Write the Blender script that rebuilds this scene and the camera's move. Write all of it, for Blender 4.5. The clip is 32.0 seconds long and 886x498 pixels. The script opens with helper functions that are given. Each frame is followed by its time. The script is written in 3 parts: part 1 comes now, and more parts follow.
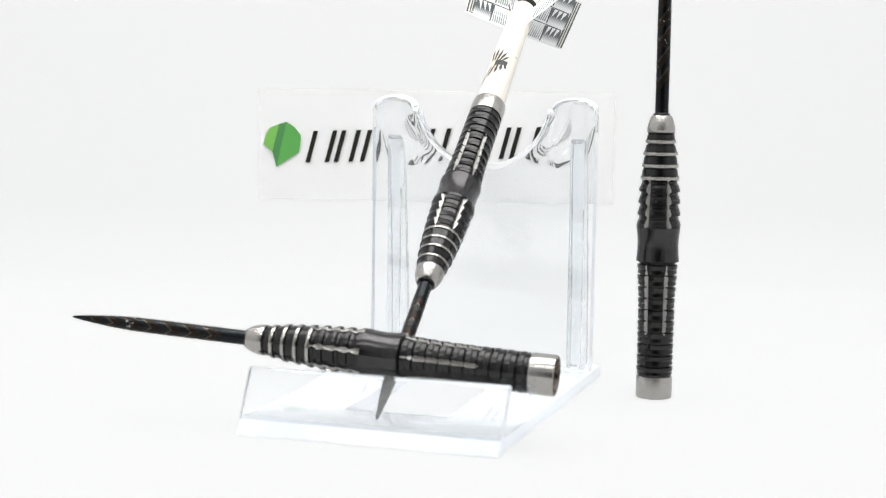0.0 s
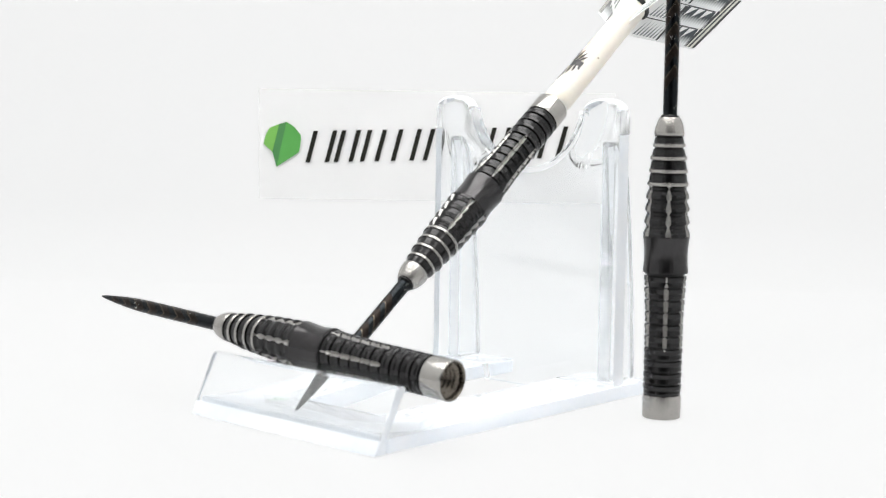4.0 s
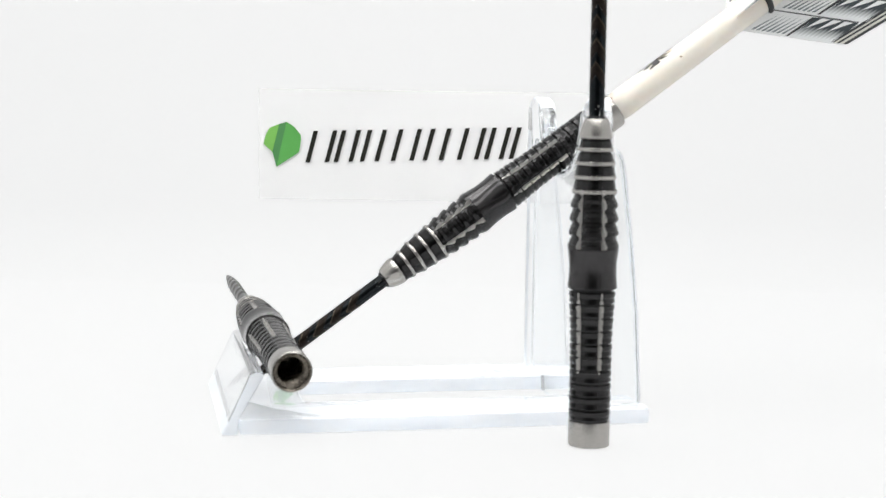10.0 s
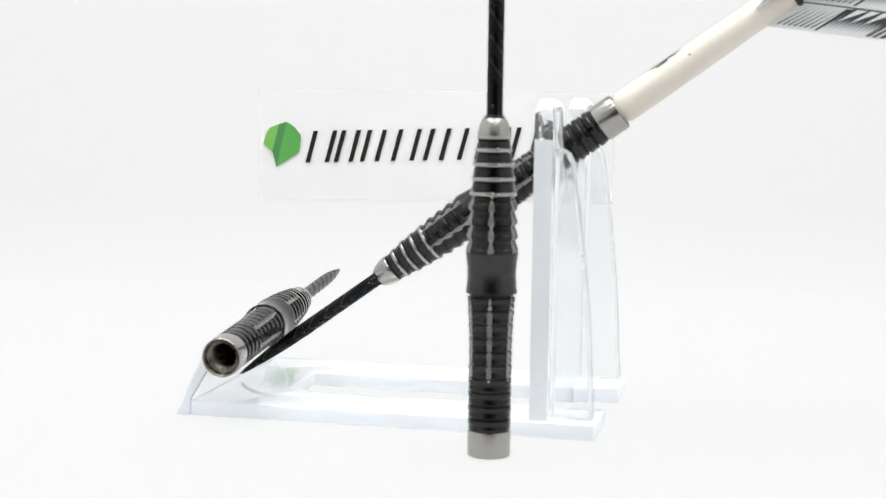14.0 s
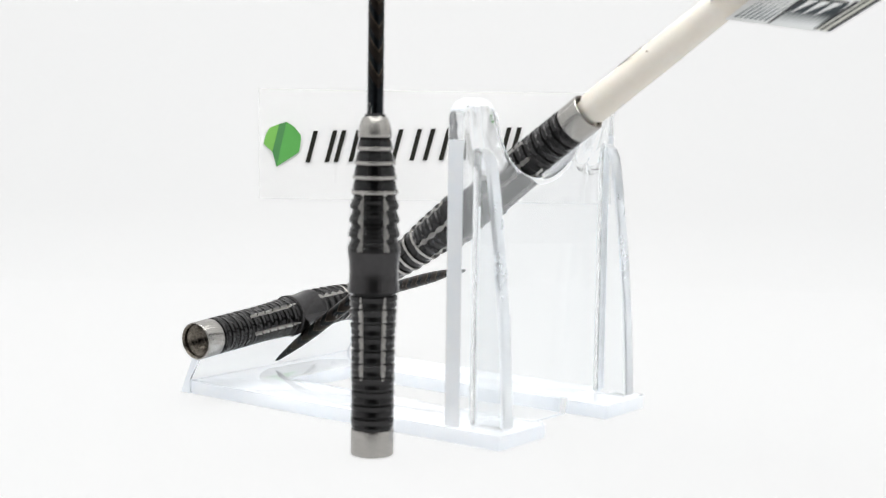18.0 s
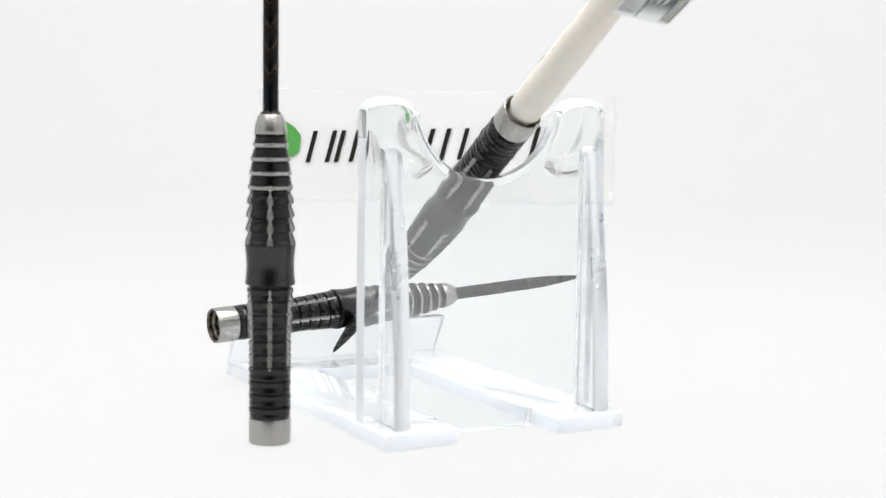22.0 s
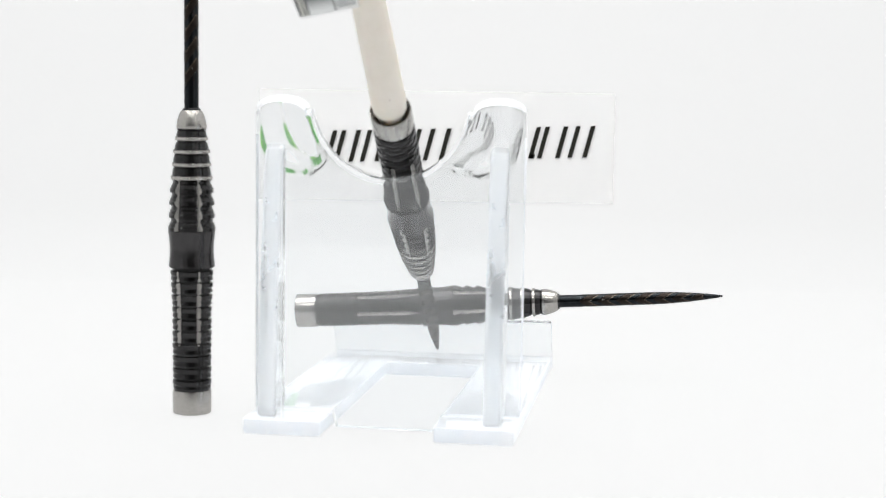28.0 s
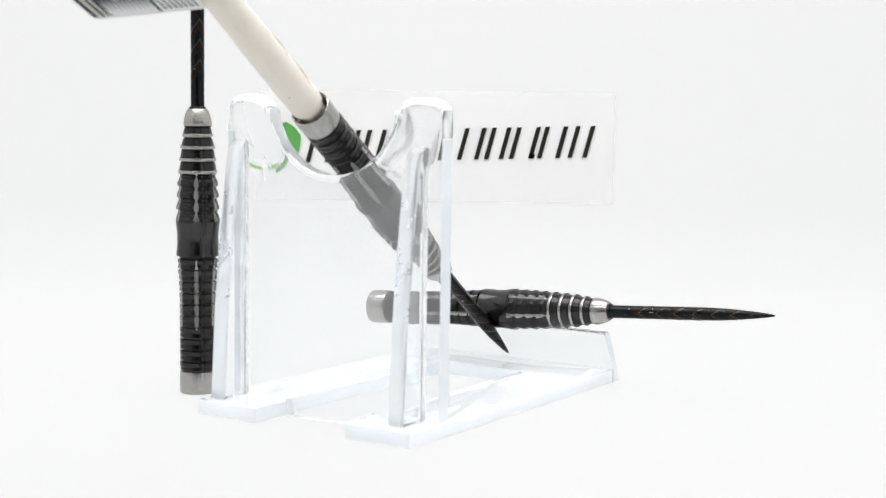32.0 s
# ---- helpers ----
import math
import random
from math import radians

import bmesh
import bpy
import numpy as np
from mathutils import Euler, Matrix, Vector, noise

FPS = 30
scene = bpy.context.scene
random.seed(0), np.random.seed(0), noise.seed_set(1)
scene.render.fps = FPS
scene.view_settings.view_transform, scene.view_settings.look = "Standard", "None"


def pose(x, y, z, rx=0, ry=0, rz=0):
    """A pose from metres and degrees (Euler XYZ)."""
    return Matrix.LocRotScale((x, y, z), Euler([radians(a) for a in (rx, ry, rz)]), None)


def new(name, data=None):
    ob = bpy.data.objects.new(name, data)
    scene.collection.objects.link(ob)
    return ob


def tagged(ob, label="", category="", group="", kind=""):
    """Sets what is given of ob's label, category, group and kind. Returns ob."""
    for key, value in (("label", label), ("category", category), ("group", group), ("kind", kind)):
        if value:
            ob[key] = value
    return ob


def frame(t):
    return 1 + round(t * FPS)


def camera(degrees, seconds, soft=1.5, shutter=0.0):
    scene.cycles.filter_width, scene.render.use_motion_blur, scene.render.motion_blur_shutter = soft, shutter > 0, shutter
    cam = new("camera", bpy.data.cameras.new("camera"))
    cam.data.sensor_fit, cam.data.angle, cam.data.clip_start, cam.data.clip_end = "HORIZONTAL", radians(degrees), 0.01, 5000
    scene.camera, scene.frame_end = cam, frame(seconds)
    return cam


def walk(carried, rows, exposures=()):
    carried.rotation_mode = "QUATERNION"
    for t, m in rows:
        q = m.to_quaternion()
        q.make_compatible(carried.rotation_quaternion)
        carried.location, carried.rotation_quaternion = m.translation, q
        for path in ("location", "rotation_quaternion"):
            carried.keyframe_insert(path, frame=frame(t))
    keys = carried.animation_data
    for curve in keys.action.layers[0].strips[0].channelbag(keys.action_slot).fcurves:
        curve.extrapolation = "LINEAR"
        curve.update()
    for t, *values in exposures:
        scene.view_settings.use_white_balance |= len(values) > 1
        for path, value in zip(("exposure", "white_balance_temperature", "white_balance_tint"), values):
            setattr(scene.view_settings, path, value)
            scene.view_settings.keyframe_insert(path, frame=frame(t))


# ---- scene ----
MM = 0.001
FLOOR = 0.6 * MM


# ---- camera ----
# A fixed camera on a stand, looking slightly down at a small turning table.
cam = camera(31.84, 32.0, soft=1.1)
EXPOSURE = -0.9
EYE = Vector((0.002404, -0.261207, 0.054109))
RIGHT = Vector((0.99989381, 0.00152675, 0.01449288))
UP = Vector((-0.01457308, 0.10461316, 0.99440621))
AHEAD = Vector((0.0, 0.99451182, -0.1046243))
CAM_POSE = Matrix((
    (RIGHT.x, UP.x, -AHEAD.x, EYE.x),
    (RIGHT.y, UP.y, -AHEAD.y, EYE.y),
    (RIGHT.z, UP.z, -AHEAD.z, EYE.z),
    (0, 0, 0, 1)))
cam.data.dof.use_dof = True
cam.data.dof.focus_distance = 0.33
cam.data.dof.aperture_fstop = 58.0
walk(cam, [(0.0, CAM_POSE), (32.0, CAM_POSE)], exposures=[(0.0, EXPOSURE), (32.0, EXPOSURE)])


def table_turn(t):
    """The turning table's angle at t seconds (clockwise from above)."""
    s = (t - 16.0) / 16.0
    return -(radians(6.095574) * (t - 16.0) + 0.00578198 * s * s - 0.01154041 * (s ** 3 - s))


# ---- world and light: an assumed light tent, closed but for an opening round the camera ----
world = bpy.data.worlds.new("world")
scene.world = world
world.use_nodes = True
world.node_tree.nodes["Background"].inputs["Color"].default_value = (0.9, 0.95, 1.0, 1)
world.node_tree.nodes["Background"].inputs["Strength"].default_value = 0.02
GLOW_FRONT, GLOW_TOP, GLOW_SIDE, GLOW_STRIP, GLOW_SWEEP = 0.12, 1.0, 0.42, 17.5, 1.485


# ---- materials ----
def material(name, color, rough=0.5, metal=0.0, spec=0.5):
    m = bpy.data.materials.new(name)
    m.use_nodes = True
    b = m.node_tree.nodes["Principled BSDF"]
    b.inputs["Base Color"].default_value = (*color, 1)
    b.inputs["Roughness"].default_value = rough
    b.inputs["Metallic"].default_value = metal
    b.inputs["Specular IOR Level"].default_value = spec
    return m


def node(m, kind, **values):
    n = m.node_tree.nodes.new(kind)
    for k, v in values.items():
        n.inputs[k].default_value = v
    return n


def link(m, a, out, b, inp):
    m.node_tree.links.new(a.outputs[out], b.inputs[inp])


def math_node(m, op, a, b=None):
    n = m.node_tree.nodes.new("ShaderNodeMath")
    n.operation = op
    for i, v in enumerate((a, b)):
        if v is None:
            continue
        if isinstance(v, (int, float)):
            n.inputs[i].default_value = v
        else:
            m.node_tree.links.new(v, n.inputs[i])
    return n.outputs[0]


def mixed(m, fac, c1, c2):
    n = m.node_tree.nodes.new("ShaderNodeMix")
    n.data_type = "RGBA"
    m.node_tree.links.new(fac, n.inputs["Factor"])
    for sock, c in ((n.inputs[6], c1), (n.inputs[7], c2)):
        if isinstance(c, tuple):
            sock.default_value = (*c, 1)
        else:
            m.node_tree.links.new(c, sock)
    return n.outputs[2]


def ramp(m, fac, lo, hi):
    n = m.node_tree.nodes.new("ShaderNodeMapRange")
    n.inputs["From Min"].default_value, n.inputs["From Max"].default_value = lo, hi
    m.node_tree.links.new(fac, n.inputs["Value"])
    return n.outputs[0]


def noise_of(m, scale, detail=3.0, stretch=(1, 1, 1)):
    tc = m.node_tree.nodes.new("ShaderNodeTexCoord")
    mp = m.node_tree.nodes.new("ShaderNodeMapping")
    mp.inputs["Scale"].default_value = stretch
    n = node(m, "ShaderNodeTexNoise", Scale=scale, Detail=detail)
    link(m, tc, "Object", mp, "Vector")
    link(m, mp, "Vector", n, "Vector")
    return n.outputs["Fac"]


def principled(m):
    return m.node_tree.nodes["Principled BSDF"]


def worn(m, c1, c2, scale, r1, r2, stretch=(1, 1, 1), bump=0.0, bump_dist=0.00002):
    """Colour and roughness that vary at two scales, with fine relief."""
    a = noise_of(m, scale, 4.0, stretch)
    b = noise_of(m, scale * 7.3, 3.0, stretch)
    s = math_node(m, "ADD", math_node(m, "MULTIPLY", a, 0.65), math_node(m, "MULTIPLY", b, 0.35))
    f = ramp(m, s, 0.35, 0.65)
    p = principled(m)
    m.node_tree.links.new(mixed(m, f, c1, c2), p.inputs["Base Color"])
    rr = m.node_tree.nodes.new("ShaderNodeMapRange")
    rr.inputs["To Min"].default_value, rr.inputs["To Max"].default_value = r1, r2
    m.node_tree.links.new(f, rr.inputs["Value"])
    m.node_tree.links.new(rr.outputs[0], p.inputs["Roughness"])
    if bump:
        bn = node(m, "ShaderNodeBump", Strength=bump, Distance=bump_dist)
        m.node_tree.links.new(b, bn.inputs["Height"])
        link(m, bn, "Normal", p, "Normal")
    return m


# white sweep; most of its brightness is glow, added for an even ground
GLOWING_SWEEP = worn(material("glowing_white_sweep", (0.08, 0.08, 0.08), 0.9, 0, 0.1), (0.078, 0.08, 0.08), (0.082, 0.082, 0.082), 9.0, 0.85, 0.95)
principled(GLOWING_SWEEP).inputs["Emission Color"].default_value = (0.997, 1.0, 1.0, 1)
principled(GLOWING_SWEEP).inputs["Emission Strength"].default_value = GLOW_SWEEP


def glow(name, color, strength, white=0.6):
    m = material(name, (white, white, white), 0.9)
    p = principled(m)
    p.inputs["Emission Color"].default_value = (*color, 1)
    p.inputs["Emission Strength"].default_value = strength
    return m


# none of these is in view; glowing surfaces added to light the scene
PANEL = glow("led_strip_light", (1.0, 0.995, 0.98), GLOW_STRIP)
TENT_GLOW_FRONT = glow("tent_glow_front", (1.0, 0.995, 0.985), GLOW_FRONT, 0.35)
TENT_GLOW_TOP = glow("tent_glow_top", (1.0, 0.995, 0.985), GLOW_TOP)
TENT_GLOW_SIDE = glow("tent_glow_side", (0.985, 0.995, 1.0), GLOW_SIDE, 0.5)

# black coated tungsten, with a faint brown cast and polish marks round the barrel
BLACK = worn(material("black_coating", (0.03, 0.03, 0.032), 0.3, 0.9), (0.026, 0.0257, 0.0262), (0.044, 0.0433, 0.0438), 900, 0.06, 0.12, (1, 1, 2.5), 0.04)
BAND = worn(material("black_band", (0.035, 0.033, 0.032), 0.28, 0.9), (0.046, 0.0447, 0.0457), (0.062, 0.0602, 0.0614), 1500, 0.1, 0.17, (1, 1, 0.6), 0.0)
# turned bare tungsten
STEEL = worn(material("turned_steel", (0.4, 0.385, 0.365), 0.3, 1.0), (0.36, 0.349, 0.331), (0.41, 0.398, 0.378), 700, 0.19, 0.26, (1, 1, 6), 0.03)
MILLED = worn(material("milled_groove_metal", (0.6, 0.58, 0.54), 0.35, 0.9), (0.3, 0.294, 0.28), (0.48, 0.47, 0.45), 1500, 0.3, 0.5)
BORE = worn(material("thread_metal", (0.3, 0.27, 0.23), 0.35, 1.0), (0.08, 0.069, 0.057), (0.2, 0.18, 0.152), 900, 0.2, 0.35)
# turning marks run round the barrel, so gloss spreads along it
for turned in (BLACK, BAND, STEEL):
    tan = turned.node_tree.nodes.new("ShaderNodeTangent")
    tan.direction_type, tan.axis = "RADIAL", "Z"
    link(turned, tan, "Tangent", principled(turned), "Tangent")
    principled(turned).inputs["Anisotropic"].default_value = 0.8
    principled(turned).inputs["Anisotropic Rotation"].default_value = 0.25
# ivory nylon shaft
IVORY = worn(material("ivory_nylon", (0.86, 0.82, 0.74), 0.4), (0.74, 0.695, 0.615), (0.78, 0.74, 0.67), 220, 0.36, 0.46)
speck = math_node(IVORY, "GREATER_THAN", noise_of(IVORY, 620, 1.0), 0.765)
IVORY.node_tree.links.new(mixed(IVORY, speck, principled(IVORY).inputs["Base Color"].links[0].from_socket, (0.3, 0.24, 0.18)), principled(IVORY).inputs["Base Color"])
principled(IVORY).inputs["Subsurface Weight"].default_value = 0.25
principled(IVORY).inputs["Subsurface Radius"].default_value = (0.004, 0.003, 0.002)
principled(IVORY).inputs["Subsurface Scale"].default_value = 0.4
RUBBER = material("black_rubber", (0.02, 0.02, 0.02), 0.45)
FLIGHT_WHITE = worn(material("flight_white", (0.82, 0.83, 0.83), 0.3), (0.8, 0.81, 0.81), (0.85, 0.855, 0.85), 300, 0.25, 0.35)
INK = material("flight_ink", (0.03, 0.032, 0.035), 0.35)
FLIGHT_CREAM = material("flight_cream", (0.6, 0.6, 0.54), 0.35)
INK_GREY = material("flight_grey_ink", (0.2, 0.23, 0.24), 0.35)
EMBLEM = material("grey_print", (0.04, 0.037, 0.04), 0.5)
CARD = worn(material("card_white", (0.93, 0.93, 0.93), 0.8, 0, 0.2), (0.704, 0.706, 0.706), (0.712, 0.712, 0.712), 60, 0.75, 0.85)
PRINT = material("print_black", (0.012, 0.011, 0.008), 0.6, 0, 0.2)
GREEN_L = material("print_light_green", (0.17, 0.42, 0.09), 0.6, 0, 0.2)
GREEN_D = material("print_dark_green", (0.062, 0.2, 0.068), 0.6, 0, 0.2)
GREEN_M = material("print_green", (0.09, 0.32, 0.075), 0.6, 0, 0.2)

# clear acrylic; its small bluish diffuse share stands in for a reflected veil
ACRYLIC = material("clear_acrylic", (0.972, 0.989, 1.0), 0.0)
principled(ACRYLIC).inputs["IOR"].default_value = 1.49
principled(ACRYLIC).inputs["Transmission Weight"].default_value = 0.93
# edges: rough pale blue-white colour, put in for the light they carry
EDGE = worn(material("pale_acrylic_edge", (0.94, 0.97, 1.0), 0.3), (0.875, 0.925, 0.985), (0.955, 0.975, 1.0), 70, 0.4, 0.5)
principled(EDGE).inputs["Transmission Weight"].default_value = 0.18
principled(EDGE).inputs["IOR"].default_value = 1.49
# the ribs' narrow rear faces let more of it through
RIB_EDGE = worn(material("pale_rib_edge", (0.9, 0.94, 0.99), 0.55), (0.87, 0.92, 0.98), (0.95, 0.97, 0.99), 60, 0.25, 0.35)
principled(RIB_EDGE).inputs["Transmission Weight"].default_value = 0.82
principled(RIB_EDGE).inputs["IOR"].default_value = 1.49
# the base has extra white put in, to match the bright ground
WHITENED = material("whitened_acrylic", (0.995, 1.0, 1.0), 0.0)
principled(WHITENED).inputs["Transmission Weight"].default_value = 0.82
principled(WHITENED).inputs["IOR"].default_value = 1.49


LEAD_Z, LEAD_X, LEAD_SLOPE, ROW = 0.0258, 0.0022, 0.992, 0.0066


def fade_ink():
    """Grey print that fades towards white along each row of the wing."""
    m = material("flight_fading_ink", (0.3, 0.3, 0.3), 0.32)
    tc = m.node_tree.nodes.new("ShaderNodeTexCoord")
    sep = m.node_tree.nodes.new("ShaderNodeSeparateXYZ")
    link(m, tc, "Object", sep, "Vector")
    lead = math_node(m, "ADD", math_node(m, "MULTIPLY", math_node(m, "SUBTRACT", sep.outputs["X"], LEAD_X), LEAD_SLOPE), LEAD_Z)
    q = math_node(m, "FRACT", math_node(m, "MULTIPLY", math_node(m, "SUBTRACT", sep.outputs["Z"], lead), 1 / ROW))
    fine = math_node(m, "SINE", math_node(m, "MULTIPLY", sep.outputs["X"], 2 * math.pi / 0.0005))
    edge = math_node(m, "ADD", q, math_node(m, "MULTIPLY", fine, 0.05))
    f = ramp(m, edge, 0.16, 0.56)
    m.node_tree.links.new(mixed(m, f, (0.8, 0.82, 0.82), (0.03, 0.042, 0.048)), principled(m).inputs["Base Color"])
    return m


INK_FADE = fade_ink()


def point_metal():
    """Dark steel point with brown chevrons etched round it, edged by thin gold lines."""
    m = material("etched_dark_steel", (0.02, 0.024, 0.028), 0.3, 0.85)
    tc = m.node_tree.nodes.new("ShaderNodeTexCoord")
    sep = m.node_tree.nodes.new("ShaderNodeSeparateXYZ")
    link(m, tc, "Object", sep, "Vector")
    ang = math_node(m, "MULTIPLY", math_node(m, "ARCSINE", math_node(m, "ABSOLUTE", math_node(m, "SINE", math_node(m, "ARCTAN2", sep.outputs["Y"], sep.outputs["X"])))), 2 / math.pi)
    along = math_node(m, "MULTIPLY", math_node(m, "SUBTRACT", sep.outputs["Z"], 0.0535), 1 / 0.0034)
    ph = math_node(m, "FRACT", math_node(m, "ADD", along, math_node(m, "MULTIPLY", ang, -0.75)))
    inside = math_node(m, "LESS_THAN", ph, 0.55)
    line = math_node(m, "LESS_THAN", math_node(m, "ABSOLUTE", math_node(m, "SUBTRACT", ph, 0.55)), 0.04)
    started = math_node(m, "GREATER_THAN", math_node(m, "SUBTRACT", sep.outputs["Z"], math_node(m, "MULTIPLY", ang, 0.002)), 0.0532)
    ended = math_node(m, "LESS_THAN", sep.outputs["Z"], 0.0765)
    on = math_node(m, "MULTIPLY", started, ended)
    grain = noise_of(m, 1600, 3.0)
    base = mixed(m, ramp(m, grain, 0.3, 0.7), (0.006, 0.008, 0.01), (0.016, 0.019, 0.021))
    brown = mixed(m, ramp(m, grain, 0.3, 0.7), (0.011, 0.008, 0.0065), (0.02, 0.015, 0.012))
    c = mixed(m, math_node(m, "MULTIPLY", inside, on), base, brown)
    c = mixed(m, math_node(m, "MULTIPLY", line, on), c, (0.08, 0.064, 0.047))
    nick = math_node(m, "MULTIPLY", math_node(m, "GREATER_THAN", noise_of(m, 2600, 2.0, (1, 1, 0.6)), 0.66), math_node(m, "GREATER_THAN", noise_of(m, 240, 1.0), 0.6))
    c = mixed(m, nick, c, (0.5, 0.5, 0.48))
    p = principled(m)
    m.node_tree.links.new(c, p.inputs["Base Color"])
    rr = m.node_tree.nodes.new("ShaderNodeMapRange")
    rr.inputs["To Min"].default_value, rr.inputs["To Max"].default_value = 0.15, 0.36
    m.node_tree.links.new(math_node(m, "MULTIPLY", inside, on), rr.inputs["Value"])
    m.node_tree.links.new(rr.outputs[0], p.inputs["Roughness"])
    bn = node(m, "ShaderNodeBump", Strength=0.3, Distance=0.00005)
    m.node_tree.links.new(ph, bn.inputs["Height"])
    link(m, bn, "Normal", p, "Normal")
    return m


POINT = point_metal()


# ---- mesh helpers ----
def mesh_of(name, verts, faces, mat, smooth=True, sharp=None):
    me = bpy.data.meshes.new(name)
    me.from_pydata([tuple(v) for v in verts], [], faces)
    me.materials.append(mat)
    if smooth:
        me.polygons.foreach_set("use_smooth", [True] * len(me.polygons))
        me.set_sharp_from_angle(angle=radians(sharp or 32))
    me.update()
    return me


def part_of(name, me, parent, label=""):
    ob = new(name, me)
    ob.parent = parent
    if label:
        ob["label"] = label
    return ob


def part(name, bm, mat, parent, label="", smooth=False, sharp=32):
    """Links a bmesh as one mesh object under a thing."""
    me = bpy.data.meshes.new(name)
    bm.to_mesh(me)
    bm.free()
    me.materials.append(mat)
    if smooth:
        me.polygons.foreach_set("use_smooth", [True] * len(me.polygons))
        me.set_sharp_from_angle(angle=radians(sharp))
    if parent is None:
        return new(name, me)
    return part_of(name, me, parent, label)


def lathe(name, profile, mat, seg=72, cap_lo=True, cap_hi=True, sharp=32):
    """A turned shape about z: profile is [(r, z), ...] in metres."""
    v, f = [], []
    for r, z in profile:
        for k in range(seg):
            a = 2 * math.pi * k / seg
            v.append((r * math.cos(a), r * math.sin(a), z))
    for i in range(len(profile) - 1):
        for k in range(seg):
            k2 = (k + 1) % seg
            f.append((i * seg + k, i * seg + k2, (i + 1) * seg + k2, (i + 1) * seg + k))
    if cap_lo:
        f.append(tuple(reversed(range(seg))))
    if cap_hi:
        n = (len(profile) - 1) * seg
        f.append(tuple(range(n, n + seg)))
    return mesh_of(name, v, f, mat, True, sharp)


def prism(outline, axis_lo, axis_hi, to_xyz):
    """A bmesh prism from a closed outline of (p, q), between two values along the third axis."""
    bm = bmesh.new()
    lo = [bm.verts.new(to_xyz(p, q, axis_lo)) for p, q in outline]
    hi = [bm.verts.new(to_xyz(p, q, axis_hi)) for p, q in outline]
    bm.faces.new(lo[::-1])
    bm.faces.new(hi)
    n = len(outline)
    for i in range(n):
        bm.faces.new((lo[i], lo[(i + 1) % n], hi[(i + 1) % n], hi[i]))
    bmesh.ops.recalc_face_normals(bm, faces=bm.faces[:])
    return bm


def softened(bm, width, segments=2, angle=30):
    edges = [e for e in bm.edges if len(e.link_faces) == 2 and e.calc_face_angle(0) > radians(angle)]
    bmesh.ops.bevel(bm, geom=edges, offset=width, segments=segments, profile=0.5, affect="EDGES", clamp_overlap=True)
    return bm


# ---- the sweep and the assumed tent's glowing walls ----
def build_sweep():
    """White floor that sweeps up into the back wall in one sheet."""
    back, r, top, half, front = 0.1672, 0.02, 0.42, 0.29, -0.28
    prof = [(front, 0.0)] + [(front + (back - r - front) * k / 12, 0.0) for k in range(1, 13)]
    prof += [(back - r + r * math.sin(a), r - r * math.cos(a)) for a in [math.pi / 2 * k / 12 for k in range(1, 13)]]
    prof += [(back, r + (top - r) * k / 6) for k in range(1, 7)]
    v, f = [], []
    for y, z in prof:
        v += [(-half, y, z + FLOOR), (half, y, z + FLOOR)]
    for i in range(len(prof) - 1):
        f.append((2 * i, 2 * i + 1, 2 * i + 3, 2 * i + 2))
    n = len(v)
    ob = new("backdrop", mesh_of("backdrop", v, f, GLOWING_SWEEP, True, 60))
    tagged(ob, "seamless white sweep under and behind the darts, with added glow", "backdrop", kind="structure")
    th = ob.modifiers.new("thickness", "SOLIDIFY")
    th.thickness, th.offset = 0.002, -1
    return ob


def sheet(name, corners, mat, label):
    c = [Vector(p) for p in corners]
    nrm = (c[1] - c[0]).cross(c[3] - c[0]).normalized() * 0.003
    bm = bmesh.new()
    lo = [bm.verts.new(p) for p in c]
    hi = [bm.verts.new(p + nrm) for p in c]
    bm.faces.new(lo[::-1])
    bm.faces.new(hi)
    for i in range(4):
        bm.faces.new((lo[i], lo[(i + 1) % 4], hi[(i + 1) % 4], hi[i]))
    bmesh.ops.recalc_face_normals(bm, faces=bm.faces[:])
    ob = part(name, bm, mat, None)
    return tagged(ob, label, "wall", kind="structure")


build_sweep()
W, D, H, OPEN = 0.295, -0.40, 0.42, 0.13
sheet("wall_left", [(-W, D, 0), (-W, 0.1672, 0), (-W, 0.1672, H), (-W, D, H)], TENT_GLOW_SIDE, "unseen glowing white side of the assumed light tent")
sheet("wall_right", [(W, 0.1672, 0), (W, D, 0), (W, D, H), (W, 0.1672, H)], TENT_GLOW_SIDE, "unseen glowing white side of the assumed light tent")
sheet("ceiling", [(-W, D, H + 0.005), (W, D, H + 0.005), (W, 0.1672, H + 0.005), (-W, 0.1672, H + 0.005)], TENT_GLOW_TOP, "unseen glowing white roof of the assumed light tent")
# the front leaves an opening round the camera, sized to darken the metal's reflections
sheet("wall_front", [(-W, D - 0.004, 0), (-OPEN, D - 0.004, 0), (-OPEN, D - 0.004, H), (-W, D - 0.004, H)], TENT_GLOW_FRONT, "unseen glowing white tent front beside the camera")
sheet("wall_front", [(OPEN, D - 0.004, 0), (W, D - 0.004, 0), (W, D - 0.004, H), (OPEN, D - 0.004, H)], TENT_GLOW_FRONT, "unseen glowing white tent front beside the camera")
sheet("wall_front", [(-OPEN, D - 0.004, 0.19), (OPEN, D - 0.004, 0.19), (OPEN, D - 0.004, H), (-OPEN, D - 0.004, H)], TENT_GLOW_FRONT, "unseen glowing white tent front above the camera")
